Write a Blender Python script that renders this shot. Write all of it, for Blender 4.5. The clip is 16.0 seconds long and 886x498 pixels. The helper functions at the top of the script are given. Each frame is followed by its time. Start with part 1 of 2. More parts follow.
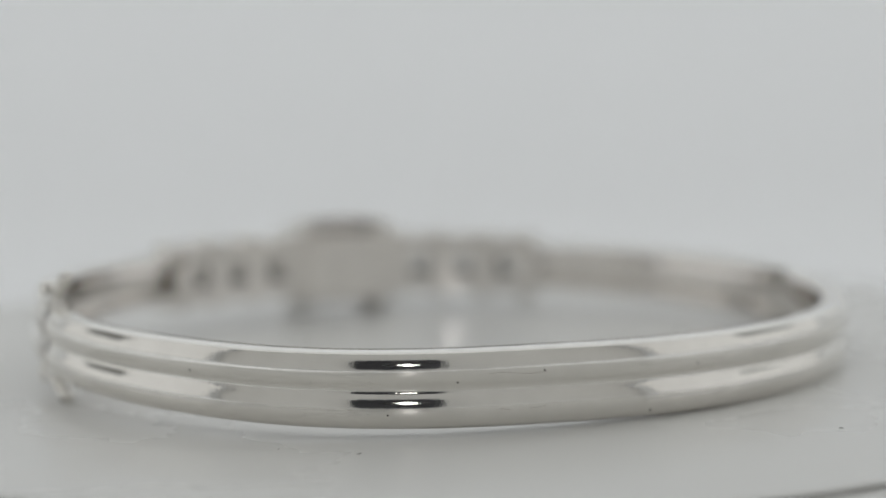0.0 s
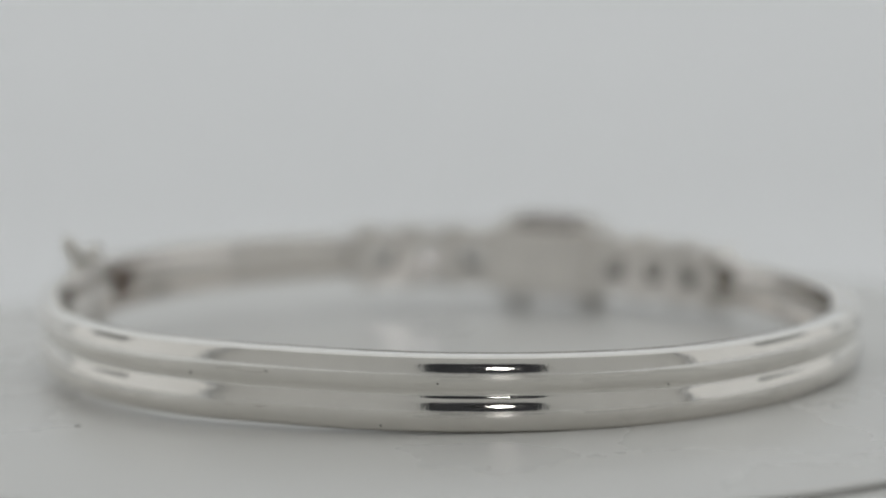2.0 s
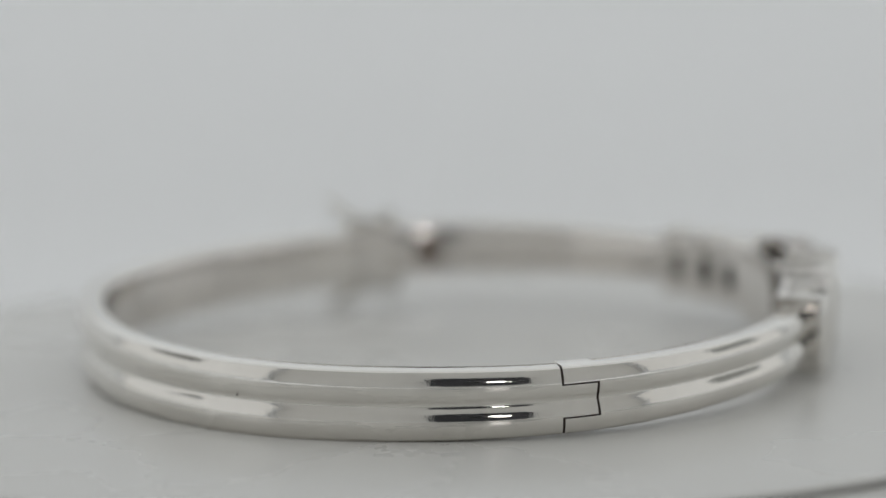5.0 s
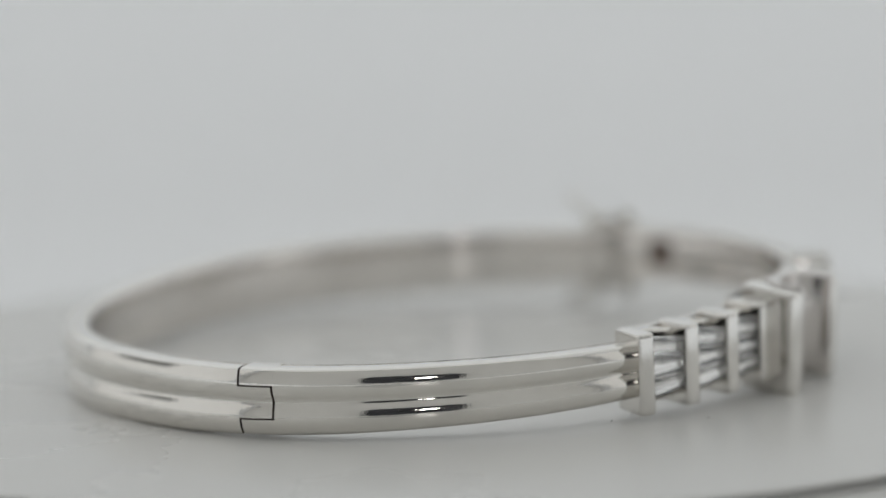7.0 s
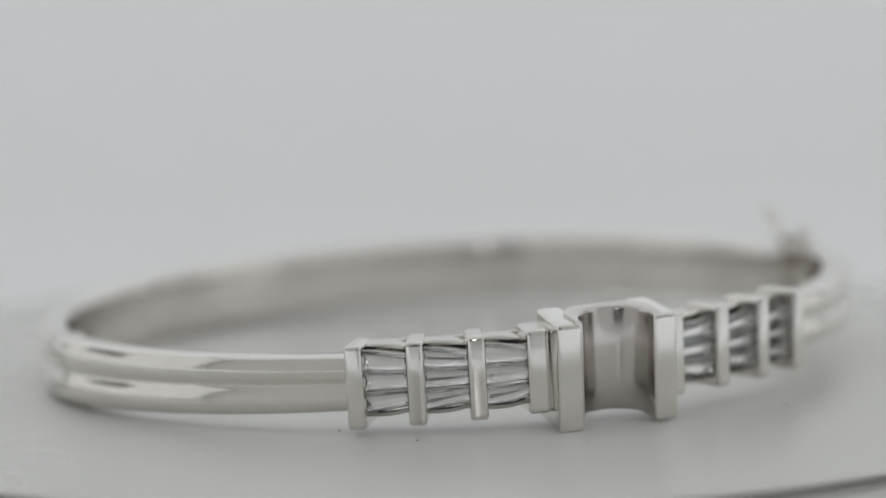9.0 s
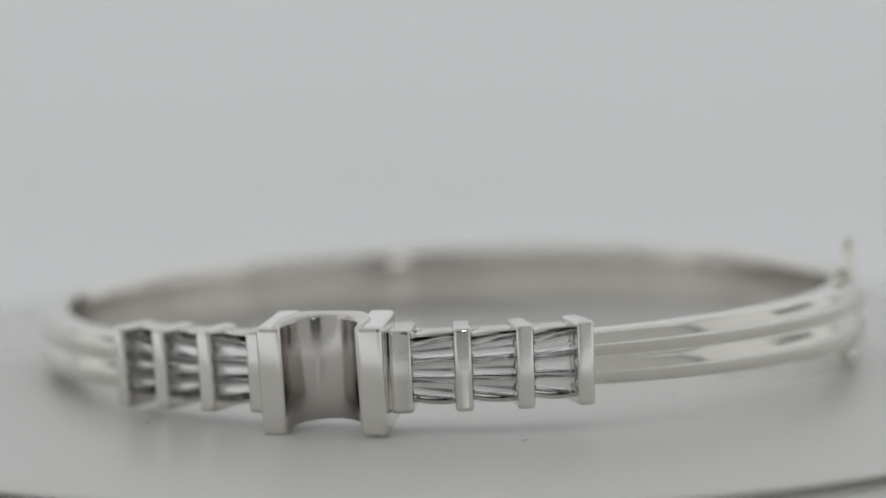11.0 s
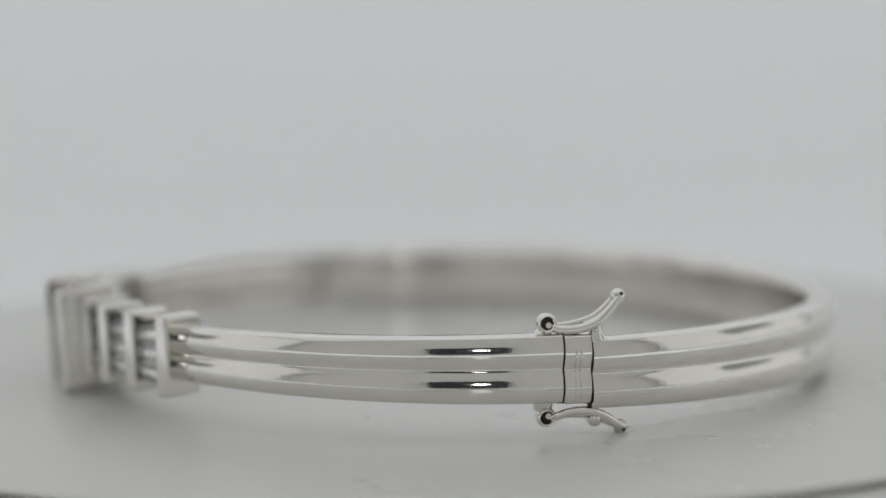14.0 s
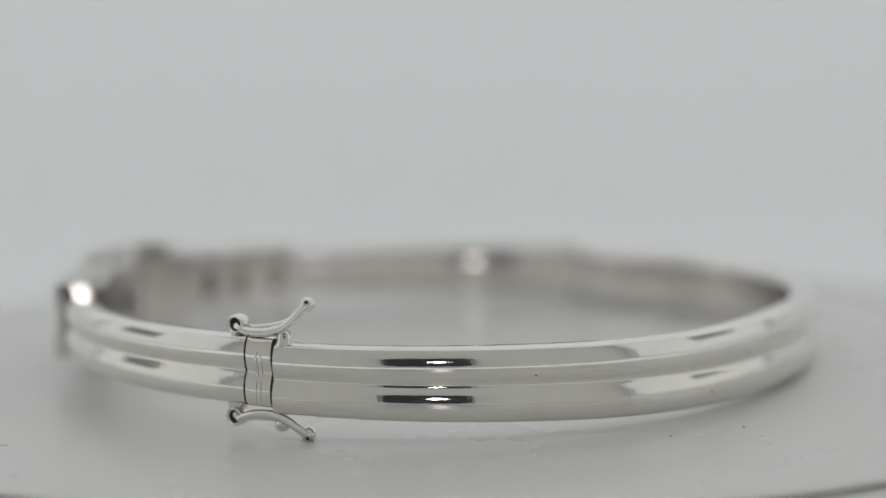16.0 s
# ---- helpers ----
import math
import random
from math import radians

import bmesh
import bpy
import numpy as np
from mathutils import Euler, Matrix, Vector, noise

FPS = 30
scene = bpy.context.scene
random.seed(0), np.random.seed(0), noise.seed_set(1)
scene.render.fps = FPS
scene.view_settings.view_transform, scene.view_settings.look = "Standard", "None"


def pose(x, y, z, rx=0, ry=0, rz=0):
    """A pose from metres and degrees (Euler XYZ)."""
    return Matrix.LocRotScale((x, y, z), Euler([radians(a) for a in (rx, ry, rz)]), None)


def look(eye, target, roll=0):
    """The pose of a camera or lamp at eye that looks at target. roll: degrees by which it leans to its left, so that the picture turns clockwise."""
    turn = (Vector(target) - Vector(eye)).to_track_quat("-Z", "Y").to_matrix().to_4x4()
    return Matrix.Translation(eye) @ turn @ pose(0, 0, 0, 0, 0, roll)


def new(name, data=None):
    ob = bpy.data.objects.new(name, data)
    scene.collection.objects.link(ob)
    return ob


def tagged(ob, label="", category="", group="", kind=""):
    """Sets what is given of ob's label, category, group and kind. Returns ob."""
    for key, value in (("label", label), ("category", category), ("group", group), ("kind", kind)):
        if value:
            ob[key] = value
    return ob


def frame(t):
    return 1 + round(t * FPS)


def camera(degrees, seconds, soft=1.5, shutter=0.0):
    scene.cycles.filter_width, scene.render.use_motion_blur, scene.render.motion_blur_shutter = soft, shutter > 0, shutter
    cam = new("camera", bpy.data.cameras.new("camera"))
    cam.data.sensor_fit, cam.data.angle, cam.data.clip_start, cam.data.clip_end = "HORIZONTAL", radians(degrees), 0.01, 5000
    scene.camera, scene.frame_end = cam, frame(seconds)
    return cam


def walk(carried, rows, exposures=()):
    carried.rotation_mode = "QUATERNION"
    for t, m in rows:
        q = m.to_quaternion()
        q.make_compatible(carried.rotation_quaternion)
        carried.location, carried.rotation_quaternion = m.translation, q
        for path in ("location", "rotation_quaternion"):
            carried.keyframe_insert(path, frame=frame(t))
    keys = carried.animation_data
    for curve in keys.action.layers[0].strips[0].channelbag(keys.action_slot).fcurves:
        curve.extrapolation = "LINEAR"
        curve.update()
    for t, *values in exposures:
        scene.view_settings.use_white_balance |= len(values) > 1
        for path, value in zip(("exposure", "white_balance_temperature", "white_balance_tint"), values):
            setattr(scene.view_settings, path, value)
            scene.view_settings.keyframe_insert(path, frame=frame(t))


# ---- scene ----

# A white-gold bangle turning on a small white turntable inside a photo light box. 1 mm = 0.001.
MM = 0.001

# ---- camera ----
EYE = Vector((0.0, -0.2, 0.0351))
AIM = EYE + Vector((-0.00097, 0.99104, -0.13358))
cam = camera(18.58, 16.0, soft=1.5)
cam.data.dof.use_dof = True
cam.data.dof.focus_distance = 0.1735
cam.data.dof.aperture_fstop = 15.5
walk(cam, [(0.0, look(EYE, AIM, -1.27)), (16.0, look(EYE, AIM, -1.27))],
     exposures=[(0.0, -1.17), (0.5, -1.20), (1.0, -1.23), (1.5, -1.26), (6.5, -1.26), (7.0, -1.22), (8.0, -1.22), (10.5, -1.26), (11.5, -1.30), (12.0, -1.26), (16.0, -1.26)])

# ---- light ----
scene.view_settings.exposure = -1.26
world = bpy.data.worlds.new("room_air")
scene.world = world
world.use_nodes = True
world.node_tree.nodes["Background"].inputs[0].default_value = (0.8, 0.82, 0.85, 1)
world.node_tree.nodes["Background"].inputs[1].default_value = 0.02


# ---- materials ----
def material(name, colour, rough, metal=0.0, vary=0.04, scale=900.0, bump=0.0, bump_scale=4000.0, **extra):
    """Principled surface with tone and roughness that vary at two scales, and fine relief."""
    m = bpy.data.materials.new(name)
    m.use_nodes = True
    nt = m.node_tree
    b = nt.nodes["Principled BSDF"]
    tc = nt.nodes.new("ShaderNodeTexCoord")
    n1 = nt.nodes.new("ShaderNodeTexNoise")
    n1.inputs["Scale"].default_value, n1.inputs["Detail"].default_value = scale, 6
    n2 = nt.nodes.new("ShaderNodeTexNoise")
    n2.inputs["Scale"].default_value, n2.inputs["Detail"].default_value = scale * 0.13, 3
    mix = nt.nodes.new("ShaderNodeMath")
    mix.operation = "ADD"
    ramp = nt.nodes.new("ShaderNodeMapRange")
    ramp.inputs["From Min"].default_value, ramp.inputs["From Max"].default_value = 0.6, 1.4
    ramp.inputs["To Min"].default_value, ramp.inputs["To Max"].default_value = 1 - vary, 1 + vary
    mul = nt.nodes.new("ShaderNodeVectorMath")
    mul.operation = "SCALE"
    mul.inputs[0].default_value = colour
    for n in (n1, n2):
        nt.links.new(tc.outputs["Object"], n.inputs["Vector"])
    nt.links.new(n1.outputs["Fac"], mix.inputs[0])
    nt.links.new(n2.outputs["Fac"], mix.inputs[1])
    nt.links.new(mix.outputs[0], ramp.inputs["Value"])
    nt.links.new(ramp.outputs[0], mul.inputs["Scale"])
    nt.links.new(mul.outputs[0], b.inputs["Base Color"])
    rr = nt.nodes.new("ShaderNodeMapRange")
    rr.inputs["From Min"].default_value, rr.inputs["From Max"].default_value = 0.6, 1.4
    rr.inputs["To Min"].default_value, rr.inputs["To Max"].default_value = rough * 0.75, rough * 1.25
    nt.links.new(mix.outputs[0], rr.inputs["Value"])
    nt.links.new(rr.outputs[0], b.inputs["Roughness"])
    b.inputs["Metallic"].default_value = metal
    if bump:
        n3 = nt.nodes.new("ShaderNodeTexNoise")
        n3.inputs["Scale"].default_value, n3.inputs["Detail"].default_value = bump_scale, 4
        bp = nt.nodes.new("ShaderNodeBump")
        bp.inputs["Strength"].default_value, bp.inputs["Distance"].default_value = bump, 0.0001
        nt.links.new(tc.outputs["Object"], n3.inputs["Vector"])
        nt.links.new(n3.outputs["Fac"], bp.inputs["Height"])
        nt.links.new(bp.outputs[0], b.inputs["Normal"])
    for key, value in extra.items():
        b.inputs[key.replace("_", " ")].default_value = value
    return m


GOLD = material("polished_white_gold", (0.79, 0.767, 0.725), 0.06, 1.0, 0.04, 700, 0.05, 2200)
SATIN = material("cast_white_gold", (0.775, 0.755, 0.722), 0.11, 1.0, 0.05, 900, 0.12, 420)
BRIGHT = material("bright_reflector_metal", (0.93, 0.925, 0.915), 0.13, 1.0, 0.05, 900, 0.08, 1800)
INNER = material("brushed_inner_white_gold", (0.815, 0.785, 0.75), 0.14, 1.0, 0.1, 500, 0.05, 1500)
# polished gold darkened to hold the hollow seat's shade and self-reflection
SEAT = material("shaded_seat_white_gold", (0.63, 0.60, 0.575), 0.15, 1.0, 0.1, 500, 0.08, 420)
SLOT = material("dull_brown_metal", (0.2, 0.15, 0.125), 0.5, 0.3, 0.2, 1500)
SEAM = material("dark_joint_metal", (0.06, 0.045, 0.038), 0.6, 0.3, 0.2, 2000)
ACRYLIC = material("glossy_white_acrylic", (0.742, 0.735, 0.71), 0.3, 0.0, 0.012, 60, Specular_IOR_Level=0.4)
FABRIC = material("white_light_box_fabric", (0.80, 0.81, 0.82), 0.75, 0.0, 0.02, 30, 0.05, 900)
TOP = material("glowing_white_top_fabric", (0.80, 0.81, 0.82), 0.75, 0.0, 0.02, 30, 0.05, 900)
DIM_FRONT = material("grey_dim_front", (0.65, 0.64, 0.62), 0.75, 0.0, 0.03, 30, 0.05, 900)
SHADOW_RING = material("gap_shadow_grey", (0.55, 0.55, 0.54), 0.5, 0.0, 0.1, 200)
PAPER = material("glowing_matte_white_backdrop", (0.80, 0.81, 0.82), 0.8, 0.0, 0.02, 25, 0.03, 700)
PLASTIC = material("black_plastic", (0.012, 0.012, 0.016), 0.35, 0.0, 0.2, 200, 0.05, 900)
LENS_GLASS = material("dark_lens_glass", (0.004, 0.004, 0.008), 0.05, 0.0, 0.1, 200)
TRIM = material("dark_grey_piping", (0.09, 0.085, 0.08), 0.7, 0.0, 0.1, 300)
PATCH_DARK = material("dark_grey_patch", (0.34, 0.335, 0.32), 0.8, 0.0, 0.1, 300, 0.1, 900)
PATCH_GREY = material("mid_grey_patch", (0.45, 0.45, 0.43), 0.8, 0.0, 0.1, 300, 0.1, 900)
DIAMOND = material("clear_diamond", (1.0, 1.0, 1.0), 0.0, 0.0, 0.0, 500, Transmission_Weight=1.0, IOR=1.75)


def self_lit_cloth(m, colour, strength):
    """Makes a tent cloth emit light itself, in place of lamps outside."""
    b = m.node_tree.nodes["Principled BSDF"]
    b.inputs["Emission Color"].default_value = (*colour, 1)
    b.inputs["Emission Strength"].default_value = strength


self_lit_cloth(FABRIC, (0.98, 1.0, 0.985), 0.02)
self_lit_cloth(TOP, (0.98, 1.0, 0.985), 0.5)
self_lit_cloth(DIM_FRONT, (1.0, 0.99, 0.97), 0.02)
# the backdrop is no lamp: its brightness is added as emission
self_lit_cloth(PAPER, (0.975, 0.99, 0.985), 0.445)


def glow(name, colour, strength):
    m = bpy.data.materials.new(name)
    m.use_nodes = True
    b = m.node_tree.nodes["Principled BSDF"]
    b.inputs["Base Color"].default_value = (0.8, 0.8, 0.8, 1)
    b.inputs["Emission Color"].default_value = (*colour, 1)
    b.inputs["Emission Strength"].default_value = strength
    return m


DIFFUSER = glow("lit_diffuser_cloth", (1.0, 0.985, 0.955), 0.5)
FLASH = glow("lit_flash_diode", (1.0, 0.97, 0.95), 24.0)


# ---- mesh helpers ----
def part(name, bm, mat, parent=None, label="", sharp=35):
    bmesh.ops.recalc_face_normals(bm, faces=bm.faces)
    me = bpy.data.meshes.new(name)
    bm.to_mesh(me)
    bm.free()
    for m in mat if isinstance(mat, tuple) else (mat,):
        me.materials.append(m)
    me.shade_smooth()
    me.set_sharp_from_angle(angle=radians(sharp))
    ob = new(name, me)
    ob.parent = parent
    return tagged(ob, label)


def box(bm, sx, sy, sz, m=Matrix(), bevel=0.0, segments=2):
    made = bmesh.ops.create_cube(bm, size=1.0, matrix=m @ Matrix.Diagonal((sx, sy, sz, 1)))
    if bevel:
        edges = {e for v in made["verts"] for e in v.link_edges}
        bmesh.ops.bevel(bm, geom=list(edges), offset=bevel, segments=segments, affect="EDGES", profile=0.6)
    return bm


def rings(bm, loops, close_ends=True, closed=False):
    """Skin over loops of points, each loop closed."""
    made = [[bm.verts.new(p) for p in loop] for loop in loops]
    pairs = list(zip(made, made[1:] + made[:1])) if closed else list(zip(made, made[1:]))
    for a, b in pairs:
        for i in range(len(a)):
            j = (i + 1) % len(a)
            bm.faces.new((a[i], a[j], b[j], b[i]))
    if close_ends and not closed:
        bm.faces.new(made[0][::-1])
        bm.faces.new(made[-1])
    return bm


def smooth_path(points, steps=8):
    """Catmull-Rom through the points."""
    p = [Vector(q) for q in points]
    p = [2 * p[0] - p[1], *p, 2 * p[-1] - p[-2]]
    out = []
    for k in range(1, len(p) - 2):
        for s in range(steps):
            t = s / steps
            a, b, c, d = p[k - 1:k + 3]
            out.append(0.5 * (2 * b + (c - a) * t + (2 * a - 5 * b + 4 * c - d) * t * t + (3 * b - a - 3 * c + d) * t ** 3))
    return out + [p[-2]]


def tube(bm, points, radii, sides=12):
    loops = []
    for k, q in enumerate(points):
        way = (Vector(points[min(k + 1, len(points) - 1)]) - Vector(points[max(k - 1, 0)])).normalized()
        side = way.cross(Vector((0.13, 0.07, 1))).normalized()
        up = side.cross(way)
        r = radii[k] if isinstance(radii, (list, tuple)) else radii
        loops.append([Vector(q) + r * (math.cos(a) * side + math.sin(a) * up) for a in (2 * math.pi * i / sides for i in range(sides))])
    return rings(bm, loops)


def ball(bm, place, r, squash=1.0):
    bmesh.ops.create_uvsphere(bm, u_segments=18, v_segments=12, radius=r, matrix=Matrix.Translation(place) @ Matrix.Diagonal((1, 1, squash, 1)))
    return bm


def turned(bm, outline, sides=128):
    """A body of revolution about z from (radius, height) pairs, closed on the axis."""
    loops = [[(r * math.cos(2 * math.pi * i / sides), r * math.sin(2 * math.pi * i / sides), z) for i in range(sides)] for r, z in outline]
    return rings(bm, loops)


# ---- the setting: light box, room, table ----
def structure(name, bm, mat, label, category):
    return tagged(part(name, bm, mat), label, category, kind="structure")


def light_box():
    hw, y0, y1, z0, z1 = 0.36, -0.235, 0.26, -0.0303, 0.34
    # seamless backdrop: floor that curves up into the back
    r = 0.12
    line = [(y0 + 0.003, z0), (y1 - r, z0)]
    line += [(y1 - r + r * math.sin(a), z0 + r - r * math.cos(a)) for a in (math.pi / 2 * k / 24 for k in range(1, 25))]
    line.append((y1, z1))
    bm = bmesh.new()
    front = [[bm.verts.new((x, y, z)) for y, z in line] for x in (-hw + 0.003, hw - 0.003)]
    for k in range(len(line) - 1):
        bm.faces.new((front[0][k], front[1][k], front[1][k + 1], front[0][k + 1]))
    bmesh.ops.solidify(bm, geom=bm.faces[:], thickness=0.002)
    structure("backdrop", bm, PAPER, "self-lit seamless matte white backdrop sheet of a light box", "backdrop")
    for name, x in (("wall_left", -hw), ("wall_right", hw)):
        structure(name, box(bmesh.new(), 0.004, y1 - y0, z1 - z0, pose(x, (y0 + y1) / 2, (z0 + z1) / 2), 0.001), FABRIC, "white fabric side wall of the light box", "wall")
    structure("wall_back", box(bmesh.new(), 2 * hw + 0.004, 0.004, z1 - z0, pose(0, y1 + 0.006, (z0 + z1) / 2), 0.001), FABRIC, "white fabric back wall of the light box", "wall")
    # unseen panel, its grey set to the dimness of an open front
    structure("wall_front", box(bmesh.new(), 2 * hw + 0.004, 0.004, z1 - z0, pose(0, y0 - 0.003, (z0 + z1) / 2), 0.001), DIM_FRONT, "unseen light grey panel standing for the dim open front", "wall")
    structure("ceiling", box(bmesh.new(), 2 * hw + 0.004, y1 - y0 + 0.02, 0.004, pose(0, (y0 + y1) / 2, z1 + 0.0025), 0.001), TOP, "self-lit white fabric top of the light box", "ceiling")
    for side, cloth, label in ((-1, PATCH_DARK, "dark grey"), (1, PATCH_GREY, "mid grey")):
        lamp = tagged(new("light_panel"), "large lit white diffuser panel with dark piping", "lamp", "light panels")
        lamp.matrix_world = pose(side * (hw - 0.0025), 0.0, 0.0, 0, 0, 0 if side < 0 else 180)
        # rounded rectangle in the y, z plane
        def sheet(half, low, high, r, x0, x1):
            pts = []
            for cy, cz, a0 in ((half - r, high - r, 0), (-half + r, high - r, 90), (-half + r, low + r, 180), (half - r, low + r, 270)):
                pts += [(cy + r * math.cos(radians(a0 + 15 * k)), cz + r * math.sin(radians(a0 + 15 * k))) for k in range(7)]
            return rings(bmesh.new(), [[(x, y, z) for y, z in pts] for x in (x0, x1)])
        part("piping", sheet(0.217, -0.026, 0.318, 0.04, 0.0, 0.002), TRIM, lamp, "dark grey edge piping")
        part("diffuser", sheet(0.212, -0.021, 0.313, 0.036, 0.002, 0.005), DIFFUSER, lamp, "lit white diffuser cloth")
        yc = -side * 0.05 if side > 0 else 0.05
        # unseen patch, added to put a dark smudge into the metal's reflections
        patch = box(bmesh.new(), 0.002, 0.13, 0.085, pose(0.0062, yc, 0.125), 0.0008)
        part("reflected_patch", patch, cloth, lamp, label + " patch added for dark reflections")


light_box()


# ---- the filming phone, seen as the dark reflection in the metal ----
def smartphone():
    phone = tagged(new("smartphone"), "black smartphone with a lit flash diode facing the turntable", "phone")
    phone.matrix_world = look(EYE - 0.012 * (AIM - EYE).normalized(), AIM)
    hx, hy, r = 0.05, 0.045, 0.016
    corners = ((hx - r, hy - r, 0), (r - hx, hy - r, 90), (r - hx, r - hy, 180), (hx - r, r - hy, 270))
    loops = []
    for z, inset in ((-0.0045, 0.003), (-0.0036, 0.0008), (-0.002, 0.0), (0.002, 0.0), (0.0036, 0.0008), (0.0045, 0.003)):
        loops.append([(0.005 + cx + (r - inset) * math.cos(radians(a0 + 9 * k)), cy - 0.002 + (r - inset) * math.sin(radians(a0 + 9 * k)), z) for cx, cy, a0 in corners for k in range(11)])
    part("body", rings(bmesh.new(), loops), PLASTIC, phone)
    part("lens_cover", turned(bmesh.new(), [(0.0001, -0.0042), (0.007, -0.0042), (0.0078, -0.0052), (0.0074, -0.0062), (0.006, -0.0058), (0.0001, -0.0056)], 40), LENS_GLASS, phone, "dark glass camera lens cover")
    flash = part("flash", turned(bmesh.new(), [(0.0001, -0.0042), (0.0075, -0.0042), (0.0078, -0.0051), (0.007, -0.0055), (0.0001, -0.0055)], 32), FLASH, phone, "lit white flash diode")
    flash.location = (0.019, 0.002, 0)


smartphone()


# ---- turntable ----
def turntable():
    table = tagged(new("turntable"), "small round glossy white motorised turntable on the backdrop sheet", "turntable")
    table.location = (0, 0, -0.0303)
    part("base", turned(bmesh.new(), [(0.0001, 0.0002), (0.049, 0.0002), (0.0535, 0.002), (0.0544, 0.024), (0.0540, 0.0287), (0.0532, 0.0293), (0.0001, 0.0293)]), ACRYLIC, table, "round white base drum")
    # grey ring whose colour stands for the shadow under the disc edge
    part("gap_shadow", turned(bmesh.new(), [(0.0001, 0.0293), (0.0496, 0.0293), (0.0496, 0.0297), (0.0001, 0.0297)]), SHADOW_RING, table, "grey ring coloured as the shadow under the disc")
    disc = part("disc", turned(bmesh.new(), [(0.0001, 0.02965), (0.0494, 0.02965), (0.0496, 0.02968), (0.04975, 0.02974), (0.0498, 0.02978), (0.04975, 0.02985), (0.0495, 0.02995), (0.0491, 0.03), (0.0001, 0.03)]), ACRYLIC, table, "glossy white acrylic turning disc")
    # dust and a fibre that ride on the disc
    for x, y, long, wide, turn in ((16.2, 28.6, 0.5, 0.09, 30), (-14.8, 34.2, 0.35, 0.1, -20), (-13.1, -26.9, 0.22, 0.12, 60), (-16.4, -21.4, 0.3, 0.08, 10), (20.5, 25.1, 0.2, 0.1, 80)):
        bm = bmesh.new()
        bmesh.ops.create_icosphere(bm, subdivisions=2, radius=1.0, matrix=pose(x * MM, y * MM, 0.03002, 0, 0, turn) @ Matrix.Diagonal((long * MM / 2, wide * MM / 2, 0.03 * MM, 1)))
        part("dust_speck", bm, SEAM, disc, "tiny dark speck of dust")
    return disc


disc = turntable()


# ---- bangle ----
A, B_BACK, B_FRONT = 30.6, 27.9, 27.1      # outer half axes, mm
# how the bent band strays from that oval: cosine and sine of one, two, three... waves round it, mm
BEND = ((0.183, -0.073), (0.1, 0.182), (-0.12, -0.012), (-0.028, -0.034), (-0.013, -0.079), (-0.005, -0.002),
        (0.013, -0.021), (0.005, 0.043), (-0.04, -0.004), (0.002, 0.006), (-0.014, -0.018), (-0.013, -0.006))


def outline(deg, inset=0.0, z=0.0):
    """A point of the bangle's outer curve at the polar angle deg (gems at -90, clasp at 0), moved along the normal; metres."""
    c, s = math.cos(radians(deg)), math.sin(radians(deg))
    b = B_BACK if s > 0 else B_FRONT
    r = 1 / math.sqrt((c / A) ** 2 + (s / b) ** 2)
    off = abs((deg - 95 + 180) % 360 - 180)
    r -= 0.25 * (1 + math.cos(math.pi * off / 38)) if off < 38 else 0.0     # slightly flattened back
    n = Vector((r * c / A ** 2, r * s / b ** 2, 0)).normalized()
    r += sum(p * math.cos(radians(k * deg)) + q * math.sin(radians(k * deg)) for k, (p, q) in enumerate(BEND, 1))
    return (Vector((r * c, r * s, z)) + n * inset) * MM


def half_height(deg):
    """The band is widest at the back and narrows towards the gems; mm."""
    d = abs((deg - 90 + 180) % 360 - 180)
    return 2.6 - 0.34 * (d / 90) ** 2 if d < 90 else 2.26 - 0.44 * ((d - 90) / 56) ** 1.2


def lift(deg):
    """The worn bangle is slightly sprung out of its plane, with a step at the clasp; mm."""
    return float(np.interp(deg % 360, (0, 3.29, 3.3, 45, 85, 125, 183, 235, 305, 359), (0.12, 0.12, -0.22, -0.15, 0.12, 0.08, -0.13, -0.18, 0.1, 0.2)))


def rib(v):
    """Outward relief of the band at the height v of -1 to 1: two half-round ribs; mm."""
    soft = 0.11                     # half width of the rounded valley
    q = (max(abs(v), soft) - 0.5) / 0.5
    root = math.sqrt(2.15 ** 2 - (1.2 * q) ** 2)
    valley = 0.0
    if abs(v) < soft:
        valley = (v * v - soft * soft) / (2 * soft) * (-1.44 * q / root / 0.5)
    return root - 2.15 + valley


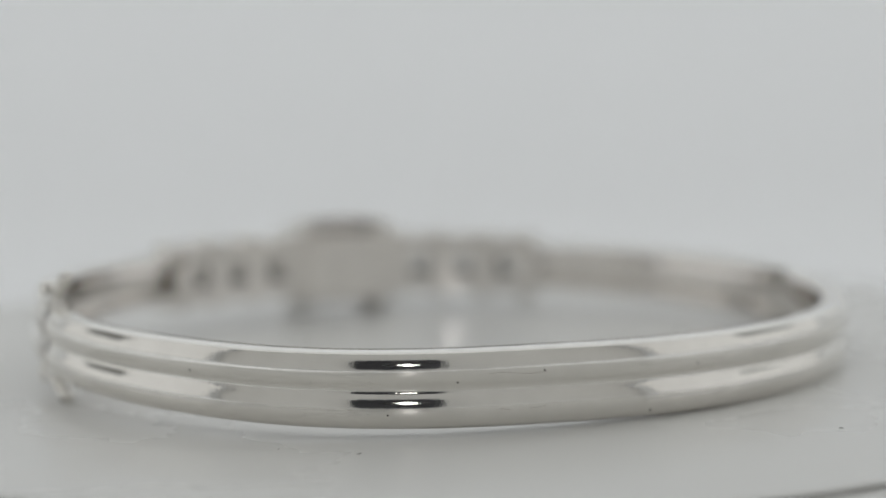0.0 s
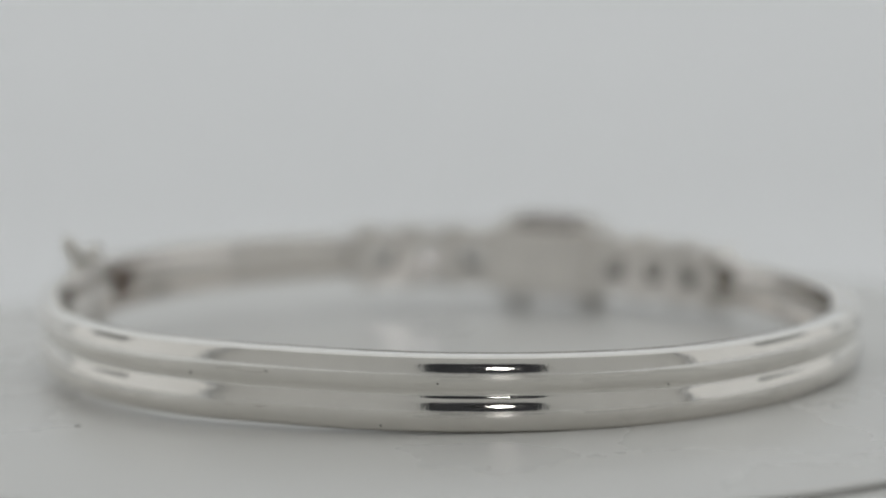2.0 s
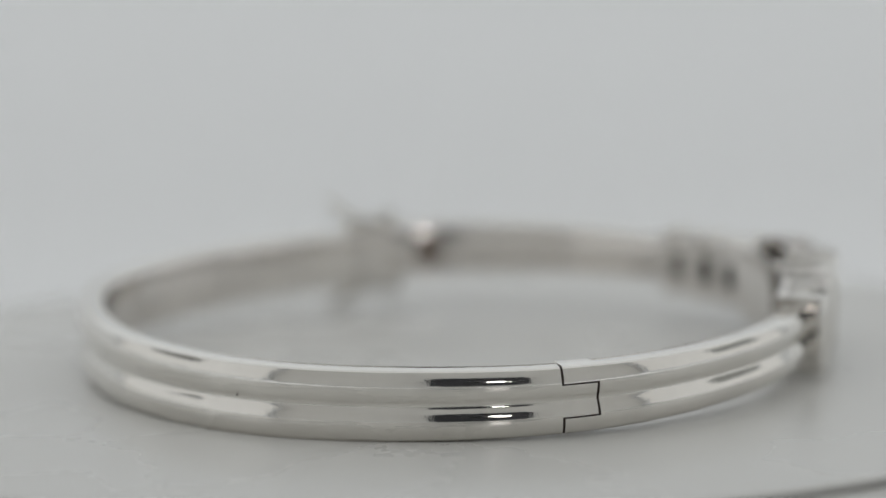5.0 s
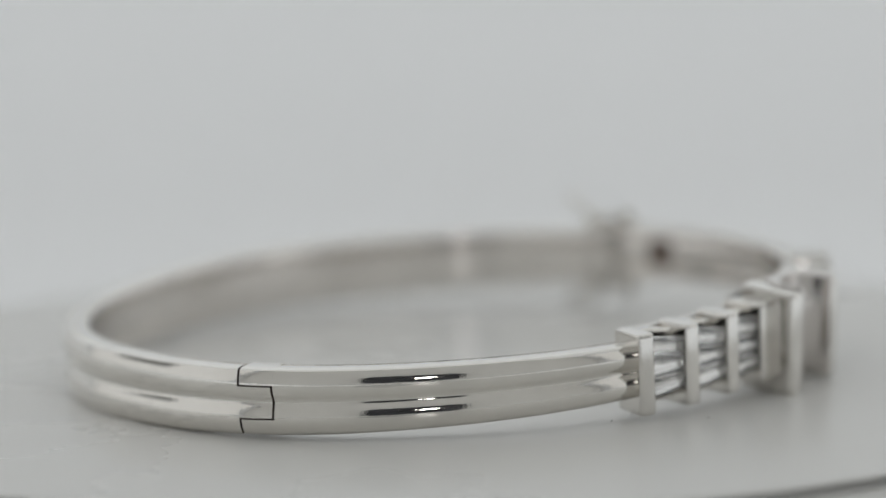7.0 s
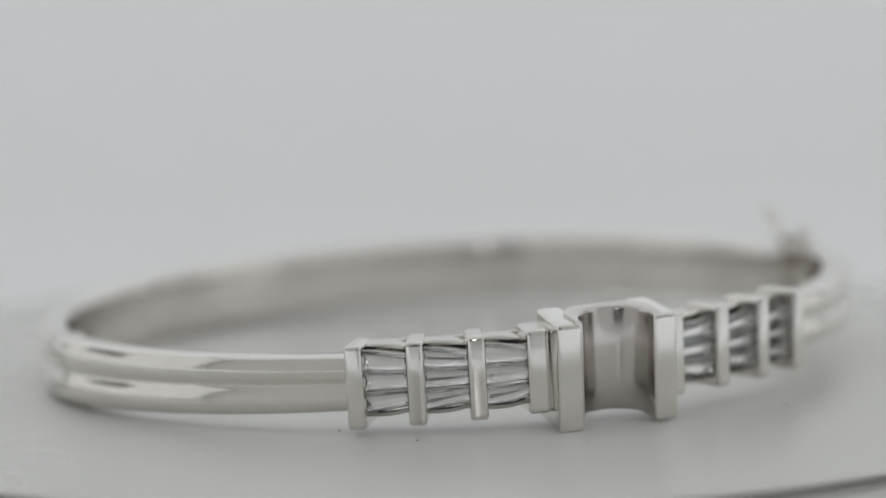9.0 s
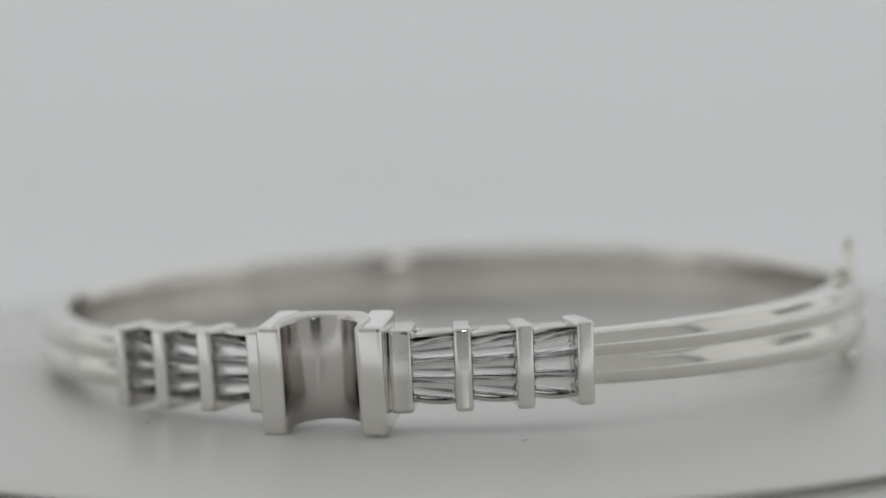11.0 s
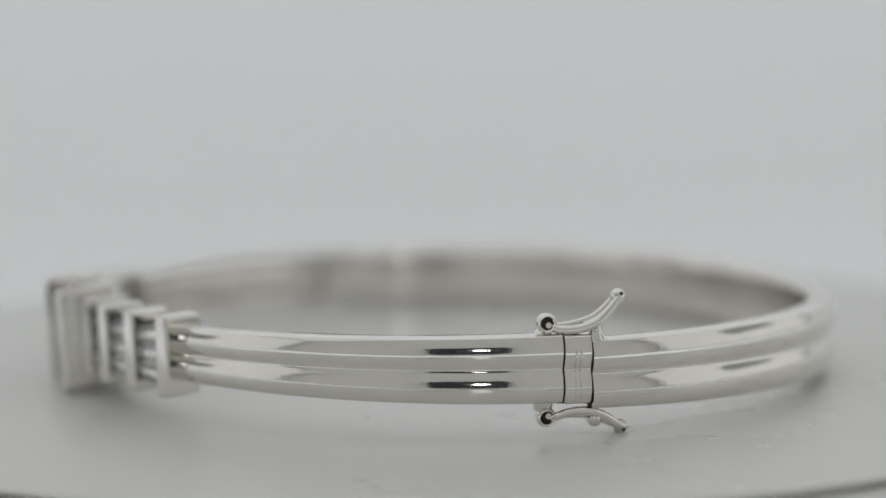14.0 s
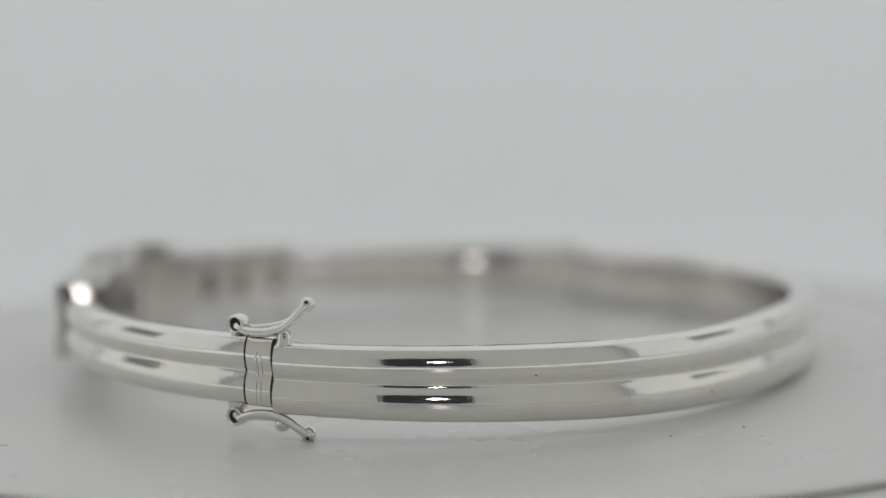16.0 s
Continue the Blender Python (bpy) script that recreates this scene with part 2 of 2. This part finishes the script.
def sweep(bm, d0, d1, v0=-1.0, v1=1.0, step=1.0, n=52, deep=2.1, hollow=False):
    count = max(2, int(abs(d1 - d0) / step) + 1)
    loops = []
    for k in range(count + 1):
        d = d0 + (d1 - d0) * k / count
        h, up = half_height(d), lift(d)
        loop = []
        rise = [v0 + (v1 - v0) * i / n for i in range(n + 1)]
        rise = [(max(-0.94, min(0.94, v)), 0.0) for v in rise]
        if v1 >= 1:
            rise[-8:] = [(0.80, 0.0), (0.86, 0.0), (0.92, 0.0), (0.945, 0.0), (0.963, -0.05), (0.98, -0.14), (0.992, -0.27), (1.0, -0.45)]
        if v0 <= -1:
            rise[:3] = [(-1.0, -0.3), (-0.985, -0.12), (-0.94, 0.0)]
        for v, dip in rise:
            loop.append(outline(d, rib(v) + dip, v * h + up))
        if v0 <= -1 and v1 >= 1:
            # the arms are hollowed behind; the back is plain with rounded edges
            half = ((0.985, 0.25), (0.95, 0.0), (0.74, 0.0), (0.70, 0.9), (0.35, 0.74)) if hollow else ((0.985, 0.42), (0.93, 0.17), (0.84, 0.04), (0.70, 0.0), (0.35, -0.03))
            for v, inset in (*half, (0.0, 0.68 if hollow else -0.04), *((-v, q) for v, q in half[::-1])):
                inset -= deep
                loop.append(outline(d, inset, v * h + up))
        else:
            loop += [outline(d, -deep, v1 * h + up), outline(d, -deep, v0 * h + up)]
        loops.append(loop)
    rings(bm, loops)
    if v0 <= -1 and v1 >= 1:
        bm.faces.ensure_lookup_table()
        size = n + 12
        for k, f in enumerate(bm.faces):
            if n + 2 <= k % size <= n + 9 and k < size * count:
                f.material_index = 1
    return bm


def radial(alpha):
    """A frame on the setting: x along the band, y outwards, origin on the outer curve alpha degrees from the middle of the gems."""
    deg = -90 + alpha
    out = Vector((math.cos(radians(deg)), math.sin(radians(deg)), 0))
    along = Vector((-out.y, out.x, 0))
    p = outline(deg)
    return Matrix(((along.x, out.x, 0, p.x), (along.y, out.y, 0, p.y), (0, 0, 1, 0), (0, 0, 0, 1))) @ Matrix.Scale(MM, 4)


def bangle():
    ring = tagged(new("bangle_bracelet"), "polished white gold hinged bangle, baguette diamonds, empty centre setting", "bracelet")
    gap = 0.26
    # two arms and the back half, with a stepped tongue hinge
    part("back_band", sweep(bmesh.new(), 3.3 + gap / 2, 182.4), (GOLD, INNER), ring)
    part("hinge_tongue", sweep(bmesh.new(), 182.4, 186.9, -0.46, 0.46, 0.4), GOLD, ring, "stepped hinge tongue")
    part("hinge_arm", sweep(bmesh.new(), 186.9 + gap * 1.2, 235.7, hollow=True), (GOLD, INNER), ring)
    part("hinge_cheek", sweep(bmesh.new(), 182.4 + gap * 1.2, 187.3, 0.51, 1.0, 0.4), GOLD, ring)
    part("hinge_cheek", sweep(bmesh.new(), 182.4 + gap * 1.2, 187.6, -1.0, -0.51, 0.4), GOLD, ring)
    part("hinge_core", sweep_core(182.4 - 1.5, 189.5), SEAM, ring, "dark gap inside the hinge joint")
    part("clasp_arm", sweep(bmesh.new(), 304.3, 359.7 - gap / 2, hollow=True), (GOLD, INNER), ring)
    part("clasp_tongue", sweep(bmesh.new(), -0.3 + gap / 2, 3.3 - gap / 2, step=0.4), (GOLD, INNER), ring, "short tongue of the box clasp")
    part("clasp_core", sweep_core(-0.9, 3.1), SEAM, ring, "dark gap inside the clasp joint")
    part("clasp_core", sweep_core(3.1, 4.2), SEAM, ring, "dark gap inside the clasp joint")
    for d, v in ((100.6, -0.82), (108.5, 0.3), (84.0, 0.42), (72.0, 0.2), (63.0, -0.6), (140.0, 0.1), (36.0, 0.25)):
        bm = ball(bmesh.new(), (0, 0, 0), 0.075 * MM, 0.7)
        bm.transform(Matrix.Translation(outline(d, rib(v), v * half_height(d) + lift(d))))
        part("pit_mark", bm, SEAM, ring, "tiny dark pit in the polish")
    for d0, d1, v, bend in ((76.2, 80.4, 0.40, 0.025), (80.6, 84.4, 0.37, -0.012), (77.4, 79.2, -0.52, 0.02), (82.0, 84.2, -0.5, -0.02)):
        line = [(d0 + (d1 - d0) * k / 10, v + bend * math.sin(0.42 * k)) for k in range(11)]
        points = [outline(d, rib(w) - 0.008, w * half_height(d) + lift(d)) for d, w in line]
        part("scratch", tube(bmesh.new(), points, 0.012 * MM, 6), SLOT, ring, "hairline scratch in the polish")
    for d in (1.25, 1.85):
        loops = [[outline(d + e, rib(v) + lift, v * 2.12) for e, lift in ((-0.1, -0.1), (-0.1, 0.05), (0.1, 0.05), (0.1, -0.1))] for v in (-0.92 + 1.84 * k / 30 for k in range(31))]
        part("clasp_ridge", rings(bmesh.new(), loops), GOLD, ring)
    for up in (1, -1):
        clasp_lever(ring, up)
    setting(ring)
    return ring


def sweep_core(d0, d1):
    """Dark filling a little below the surface, seen only in the joints."""
    loops = []
    for k in range(13):
        d = d0 + (d1 - d0) * k / 12
        h, up = half_height(d) * 0.97, lift(min(max(d, 0.0), 359.0) if d < 100 else d)
        steps = [-1 + 2 * i / 24 for i in range(25)]
        loops.append([outline(d, rib(v) - 0.16, v * h + up) for v in steps] + [outline(d, -1.1, h + up), outline(d, -1.1, -h + up)])
    return rings(bmesh.new(), loops)


def sweep_slot(d0, d1):
    loops = [[outline(d0 + (d1 - d0) * k / 4, a, z) for a, z in ((-1.6, -1.0), (-1.6, 1.3), (-1.3, 1.3), (-1.3, -1.0))] for k in range(5)]
    return rings(bmesh.new(), loops)


def clasp_lever(ring, up):
    """Figure-eight safety catch: a coiled knuckle, a bowed wire lever and the stud that it snaps over."""
    def at(along, z, out=-0.9):
        return outline(-2.2 + along / 30.2 * 57.3, out, up * z)
    if up > 0:
        path, kz = [(0.25, 2.85), (0.9, 2.68), (1.7, 2.66), (2.6, 2.8), (3.5, 3.15), (4.3, 3.85), (5.0, 4.65)], 3.1
        stud, rs = (3.4, 2.45), 0.34
    else:
        path, kz = [(0.2, 3.1), (0.8, 2.85), (1.7, 2.65), (2.8, 2.65), (3.8, 2.95), (4.6, 3.4), (5.2, 3.75)], 2.95
        stud, rs = (3.35, 3.2), 0.52
    # flat looped lever: a front wire and a rear wire that meet in the tip
    front = smooth_path([at(a, z, -0.62) for a, z in path], 6)
    rear = smooth_path([at(a, z + 0.3 * math.sin(math.pi * k / (len(path) - 1)) + 0.05, -1.25) for k, (a, z) in enumerate(path)], 6)
    n = len(front)
    lever = part("clasp_lever", tube(bmesh.new(), front, [(0.25 + 0.06 * math.sin(math.pi * k / n)) * MM for k in range(n)], 14), GOLD, ring, "bowed wire safety lever of the clasp")
    part("rear_wire", tube(bmesh.new(), rear, 0.2 * MM, 12), GOLD, lever)
    web = [[front[k] + Vector((0, 0, -0.06 * MM)), front[k] + Vector((0, 0, 0.06 * MM)), rear[k] + Vector((0, 0, 0.06 * MM)), rear[k] + Vector((0, 0, -0.06 * MM))] for k in range(n // 2, n)]
    part("lever_web", rings(bmesh.new(), web), GOLD, lever)
    bm = ball(bmesh.new(), (front[-1] + rear[-1]) / 2, 0.5 * MM)
    part("lever_tip", bm, GOLD, lever)
    part("tip_dimple", ball(bmesh.new(), at(path[-1][0] + 0.06, path[-1][1] + 0.22, -0.52), 0.13 * MM), SEAM, lever, "small dark dimple in the lever tip")
    # knuckle: a coil seen end on
    bm = bmesh.new()
    loops = []
    for k in range(28):
        a = 2 * math.pi * k / 28
        loops.append([at((0.5 + 0.17 * math.cos(b)) * math.cos(a), kz + (0.5 + 0.17 * math.cos(b)) * math.sin(a), -0.9 + 0.55 * math.sin(b)) for b in (2 * math.pi * i / 12 for i in range(12))])
    rings(bm, loops, closed=True)
    part("knuckle", bm, GOLD, lever)
    bm = bmesh.new()
    tube(bm, [at(0.08, kz - 0.1, -1.3), at(0.08, kz - 0.1, -0.5)], 0.2 * MM, 12)
    part("knuckle_pin", bm, GOLD, lever)
    # solid dark plug in place of the shade inside the open coil
    part("knuckle_shade", tube(bmesh.new(), [at(0, kz, -1.25), at(0, kz, -0.8)], 0.4 * MM, 16), SEAM, lever, "dark plug standing for the shade inside the knuckle")
    h = half_height(0)
    part("knuckle_mount", tube(bmesh.new(), [at(-0.15, h - 0.4, -1.2), at(-0.1, h + 0.1, -1.15), at(0, kz - 0.35, -1.05), at(0, kz - 0.2, -1.0)], [0.72 * MM, 0.66 * MM, 0.45 * MM, 0.2 * MM], 12), GOLD, ring)
    if up > 0:
        part("clasp_stud", tube(bmesh.new(), [at(stud[0], h - 0.3), at(stud[0], h + 0.1), at(stud[0], 2.75), at(stud[0], 3.0)], [0.7 * MM, 0.5 * MM, 0.42 * MM, 0.45 * MM], 14), GOLD, ring)
    else:
        bm = tube(bmesh.new(), [at(stud[0], h - 0.3), at(stud[0], 3.0)], 0.3 * MM, 12)
        ball(bm, at(*stud), rs * MM)
        part("clasp_stud", bm, GOLD, ring)


SLOPE = Matrix(((1, 0, 0, 0), (0, 1, 0, 0), (0, -0.1, 1, 0), (0, 0, 0, 1)))     # the top of the setting falls outwards
PLATES = (10.15, 18.4, 26.5, 34.4)


def setting(ring):
    for side in (-1, 1):
        for k, alpha in enumerate(PLATES):
            part("divider_bar", box(bmesh.new(), 1.2 if k else 1.5, 3.1, 5.55, radial(side * alpha) @ pose(0, -0.55, -0.08 * k if side < 0 else 0.0, -2), 0.34 * MM, 5), SATIN, ring)
        big = radial(side * 6.9)
        part("centre_plate", box(bmesh.new(), 1.7, 4.0, 7.25, big @ SLOPE @ pose(0, 0.35, -0.12, -4, 0, side * 3), 0.36 * MM, 5), SATIN, ring, "tall thick side plate of the empty centre setting")
        for a0, a1 in zip(PLATES, PLATES[1:]):
            bay(ring, side, a0, a1)
        # stepped block that ties the tall plate to the first bar
        part("shoulder_block", box(bmesh.new(), 2.2, 3.2, 5.2, radial(side * 8.7) @ pose(0, -0.75, 0), 0.2 * MM, 3), GOLD, ring)
    # inner gallery: two rails, posts that leave square windows behind the stones, and a plain middle plate
    def strip(d0, d1, z0, z1, deep0, deep1):
        loops = []
        for k in range(13):
            d = -90 + d0 + (d1 - d0) * k / 12
            loops.append([outline(d, deep0, z0), outline(d, deep0, z1), outline(d, deep1, z1), outline(d, deep1, z0)])
        return rings(bmesh.new(), loops)
    for z0, z1 in ((0.95, 2.3), (-2.3, -0.95)):
        part("gallery_rail", strip(-34.6, 34.6, z0, z1, -2.5, -1.9), INNER, ring)
    for side in (-1, 1):
        for alpha in PLATES:
            part("gallery_post", strip(side * alpha - 2.3, side * alpha + 2.3, -0.95, 0.95, -2.5, -1.9), INNER, ring)
    part("gallery_plate", strip(-8.4, 8.4, -2.75, 2.75, -2.75, -2.52), INNER, ring, "plain inner plate behind the empty seat")
    # solid brown block: the slot's shade is put into its colour
    part("clasp_box_slot", sweep_slot(-10.5, -6.8), SLOT, ring, "brown block coloured as the shaded slot of the clasp box")
    # half-pipe seat between the two plates
    m = radial(0) @ SLOPE @ pose(0, 0, 0, -4)
    loops = []
    n = 24
    for z, grow in ((-3.45, 0.16), (-3.42, 0.06), (-3.34, -0.03), (-3.2, -0.08), (3.36, -0.08), (3.52, -0.04), (3.62, 0.06), (3.67, 0.2)):
        loop = []
        for k in range(n + 1):
            a = -math.pi / 2 + math.pi * k / n
            loop.append(m @ Vector(((2.62 + grow) * math.sin(a), 2.2 - (2.55 + grow) * math.cos(a), z)))
        for k in range(n, -1, -1):
            a = -math.pi / 2 + math.pi * k / n
            loop.append(m @ Vector((3.05 * max(-1, min(1, 1.18 * math.sin(a))), 2.2 - 3.05 * min(1, 1.18 * math.cos(a)), z)))
        loops.append(loop)
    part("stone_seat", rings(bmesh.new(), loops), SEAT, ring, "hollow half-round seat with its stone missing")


def bay(ring, side, a0, a1):
    """Three tapered baguettes, fanned, between two bars, with a bowed rail above and below."""
    mid = (a0 + a1) / 2
    m = radial(side * mid)
    length = (a1 - a0) / 57.3 * 28.0 - 1.2
    inner, outer = 1.13, 1.42       # stone heights next to the inner and the outer bar
    for row in (-1, 0, 1):
        bm = bmesh.new()
        tip, roll = random.uniform(-0.05, 0.05), random.uniform(-0.06, 0.06)

        def corner(e, f, end, long, y):
            """e: -1 at the inner bar, 1 at the outer; f: -1 below, 1 above; end and long: how far the step lies inside the girdle."""
            h = inner if e < 0 else outer
            x, z = side * e * (length / 2 + 0.1 - end), f * max(h / 2 - 0.008 - long, 0.012)
            return bm.verts.new(m @ Vector((x, y + tip * x + roll * z, row * h + z)))
        # table, two crown steps, girdle, three pavilion steps down to a keel
        steps = ((0.24, 0.24, 0.56), (0.12, 0.12, 0.5), (0.0, 0.0, 0.39), (0.0, 0.0, 0.36), (0.06, 0.14, 0.27), (0.15, 0.32, 0.18), (0.26, 0.5, 0.12))
        lay = [[corner(e, f, *q) for e, f in ((-1, -1), (1, -1), (1, 1), (-1, 1))] for q in steps]
        for p, q in zip(lay, lay[1:]):
            for i in range(4):
                bm.faces.new((p[i], p[(i + 1) % 4], q[(i + 1) % 4], q[i]))
        bm.faces.new(lay[0])
        bm.faces.new(lay[-1][::-1])
        part("baguette_diamond", bm, DIAMOND, ring, "tapered step-cut clear baguette diamond", 1)
    # added reflector that brightens the stones, folded into a shallow groove under each
    folds = []
    for e in (-1, 1):
        h = inner if e < 0 else outer
        face = [m @ Vector((side * e * (length / 2 + 0.2), 0.08 if k % 2 == 0 else -0.05, (k / 2 - 1.5) * h)) for k in range(7)]
        folds.append(face + [m @ Vector((side * e * (length / 2 + 0.2), -0.5, z * h)) for z in (1.5, -1.5)])
    part("stone_reflector", rings(bmesh.new(), folds), BRIGHT, ring, "added bright reflector behind the stones", 3)
    for up in (-1, 1):
        pts = [m @ Vector((side * e * (length / 2 + 0.25), -0.25 + 0.2 * (1 - e * e), up * (2.22 + 0.15 * e - 0.16 * e * e))) for e in (-1, -0.5, 0, 0.5, 1)]
        loops = []
        for q in smooth_path(pts, 4):
            o = Vector((m[0][1], m[1][1], 0)).normalized()
            loops.append([q + (o * y + Vector((0, 0, up * z))) * MM for y, z in ((-0.12, -0.06), (-0.16, 0.08), (-0.3, 0.2), (-1.6, 0.15), (-1.7, -0.1), (-1.6, -0.3), (-0.4, -0.2))])
        part("channel_rail", rings(bmesh.new(), loops), GOLD, ring)


ring = bangle()


# ---- movement ----
def motions():
    turns = [(0.0, 9.9), (1.0, -9.95), (2.0, -29.3), (3.0, -48.5), (4.0, -68.13), (5.0, -88.2), (6.0, -108.5), (7.0, -128.45), (8.0, -148.16), (9.0, -167.4),
             (10.0, -186.5), (11.0, -206.05), (12.0, -225.8), (13.0, -245.5), (14.0, -265.25), (15.0, -284.92), (16.0, -304.56)]
    rest = pose(0.1 * MM, 0, 3.12 * MM, -1.6, -1.7, 0)
    walk(ring, [(t, pose(0, 0, 0, 0, 0, a + 189.5) @ rest) for t, a in turns])
    wobble = pose(0, 0, 0, -0.24, -0.05, 0)       # the disc runs slightly out of true
    walk(disc, [(t, pose(0, 0, 0, 0, 0, a + 189.5) @ wobble) for t, a in turns])


motions()
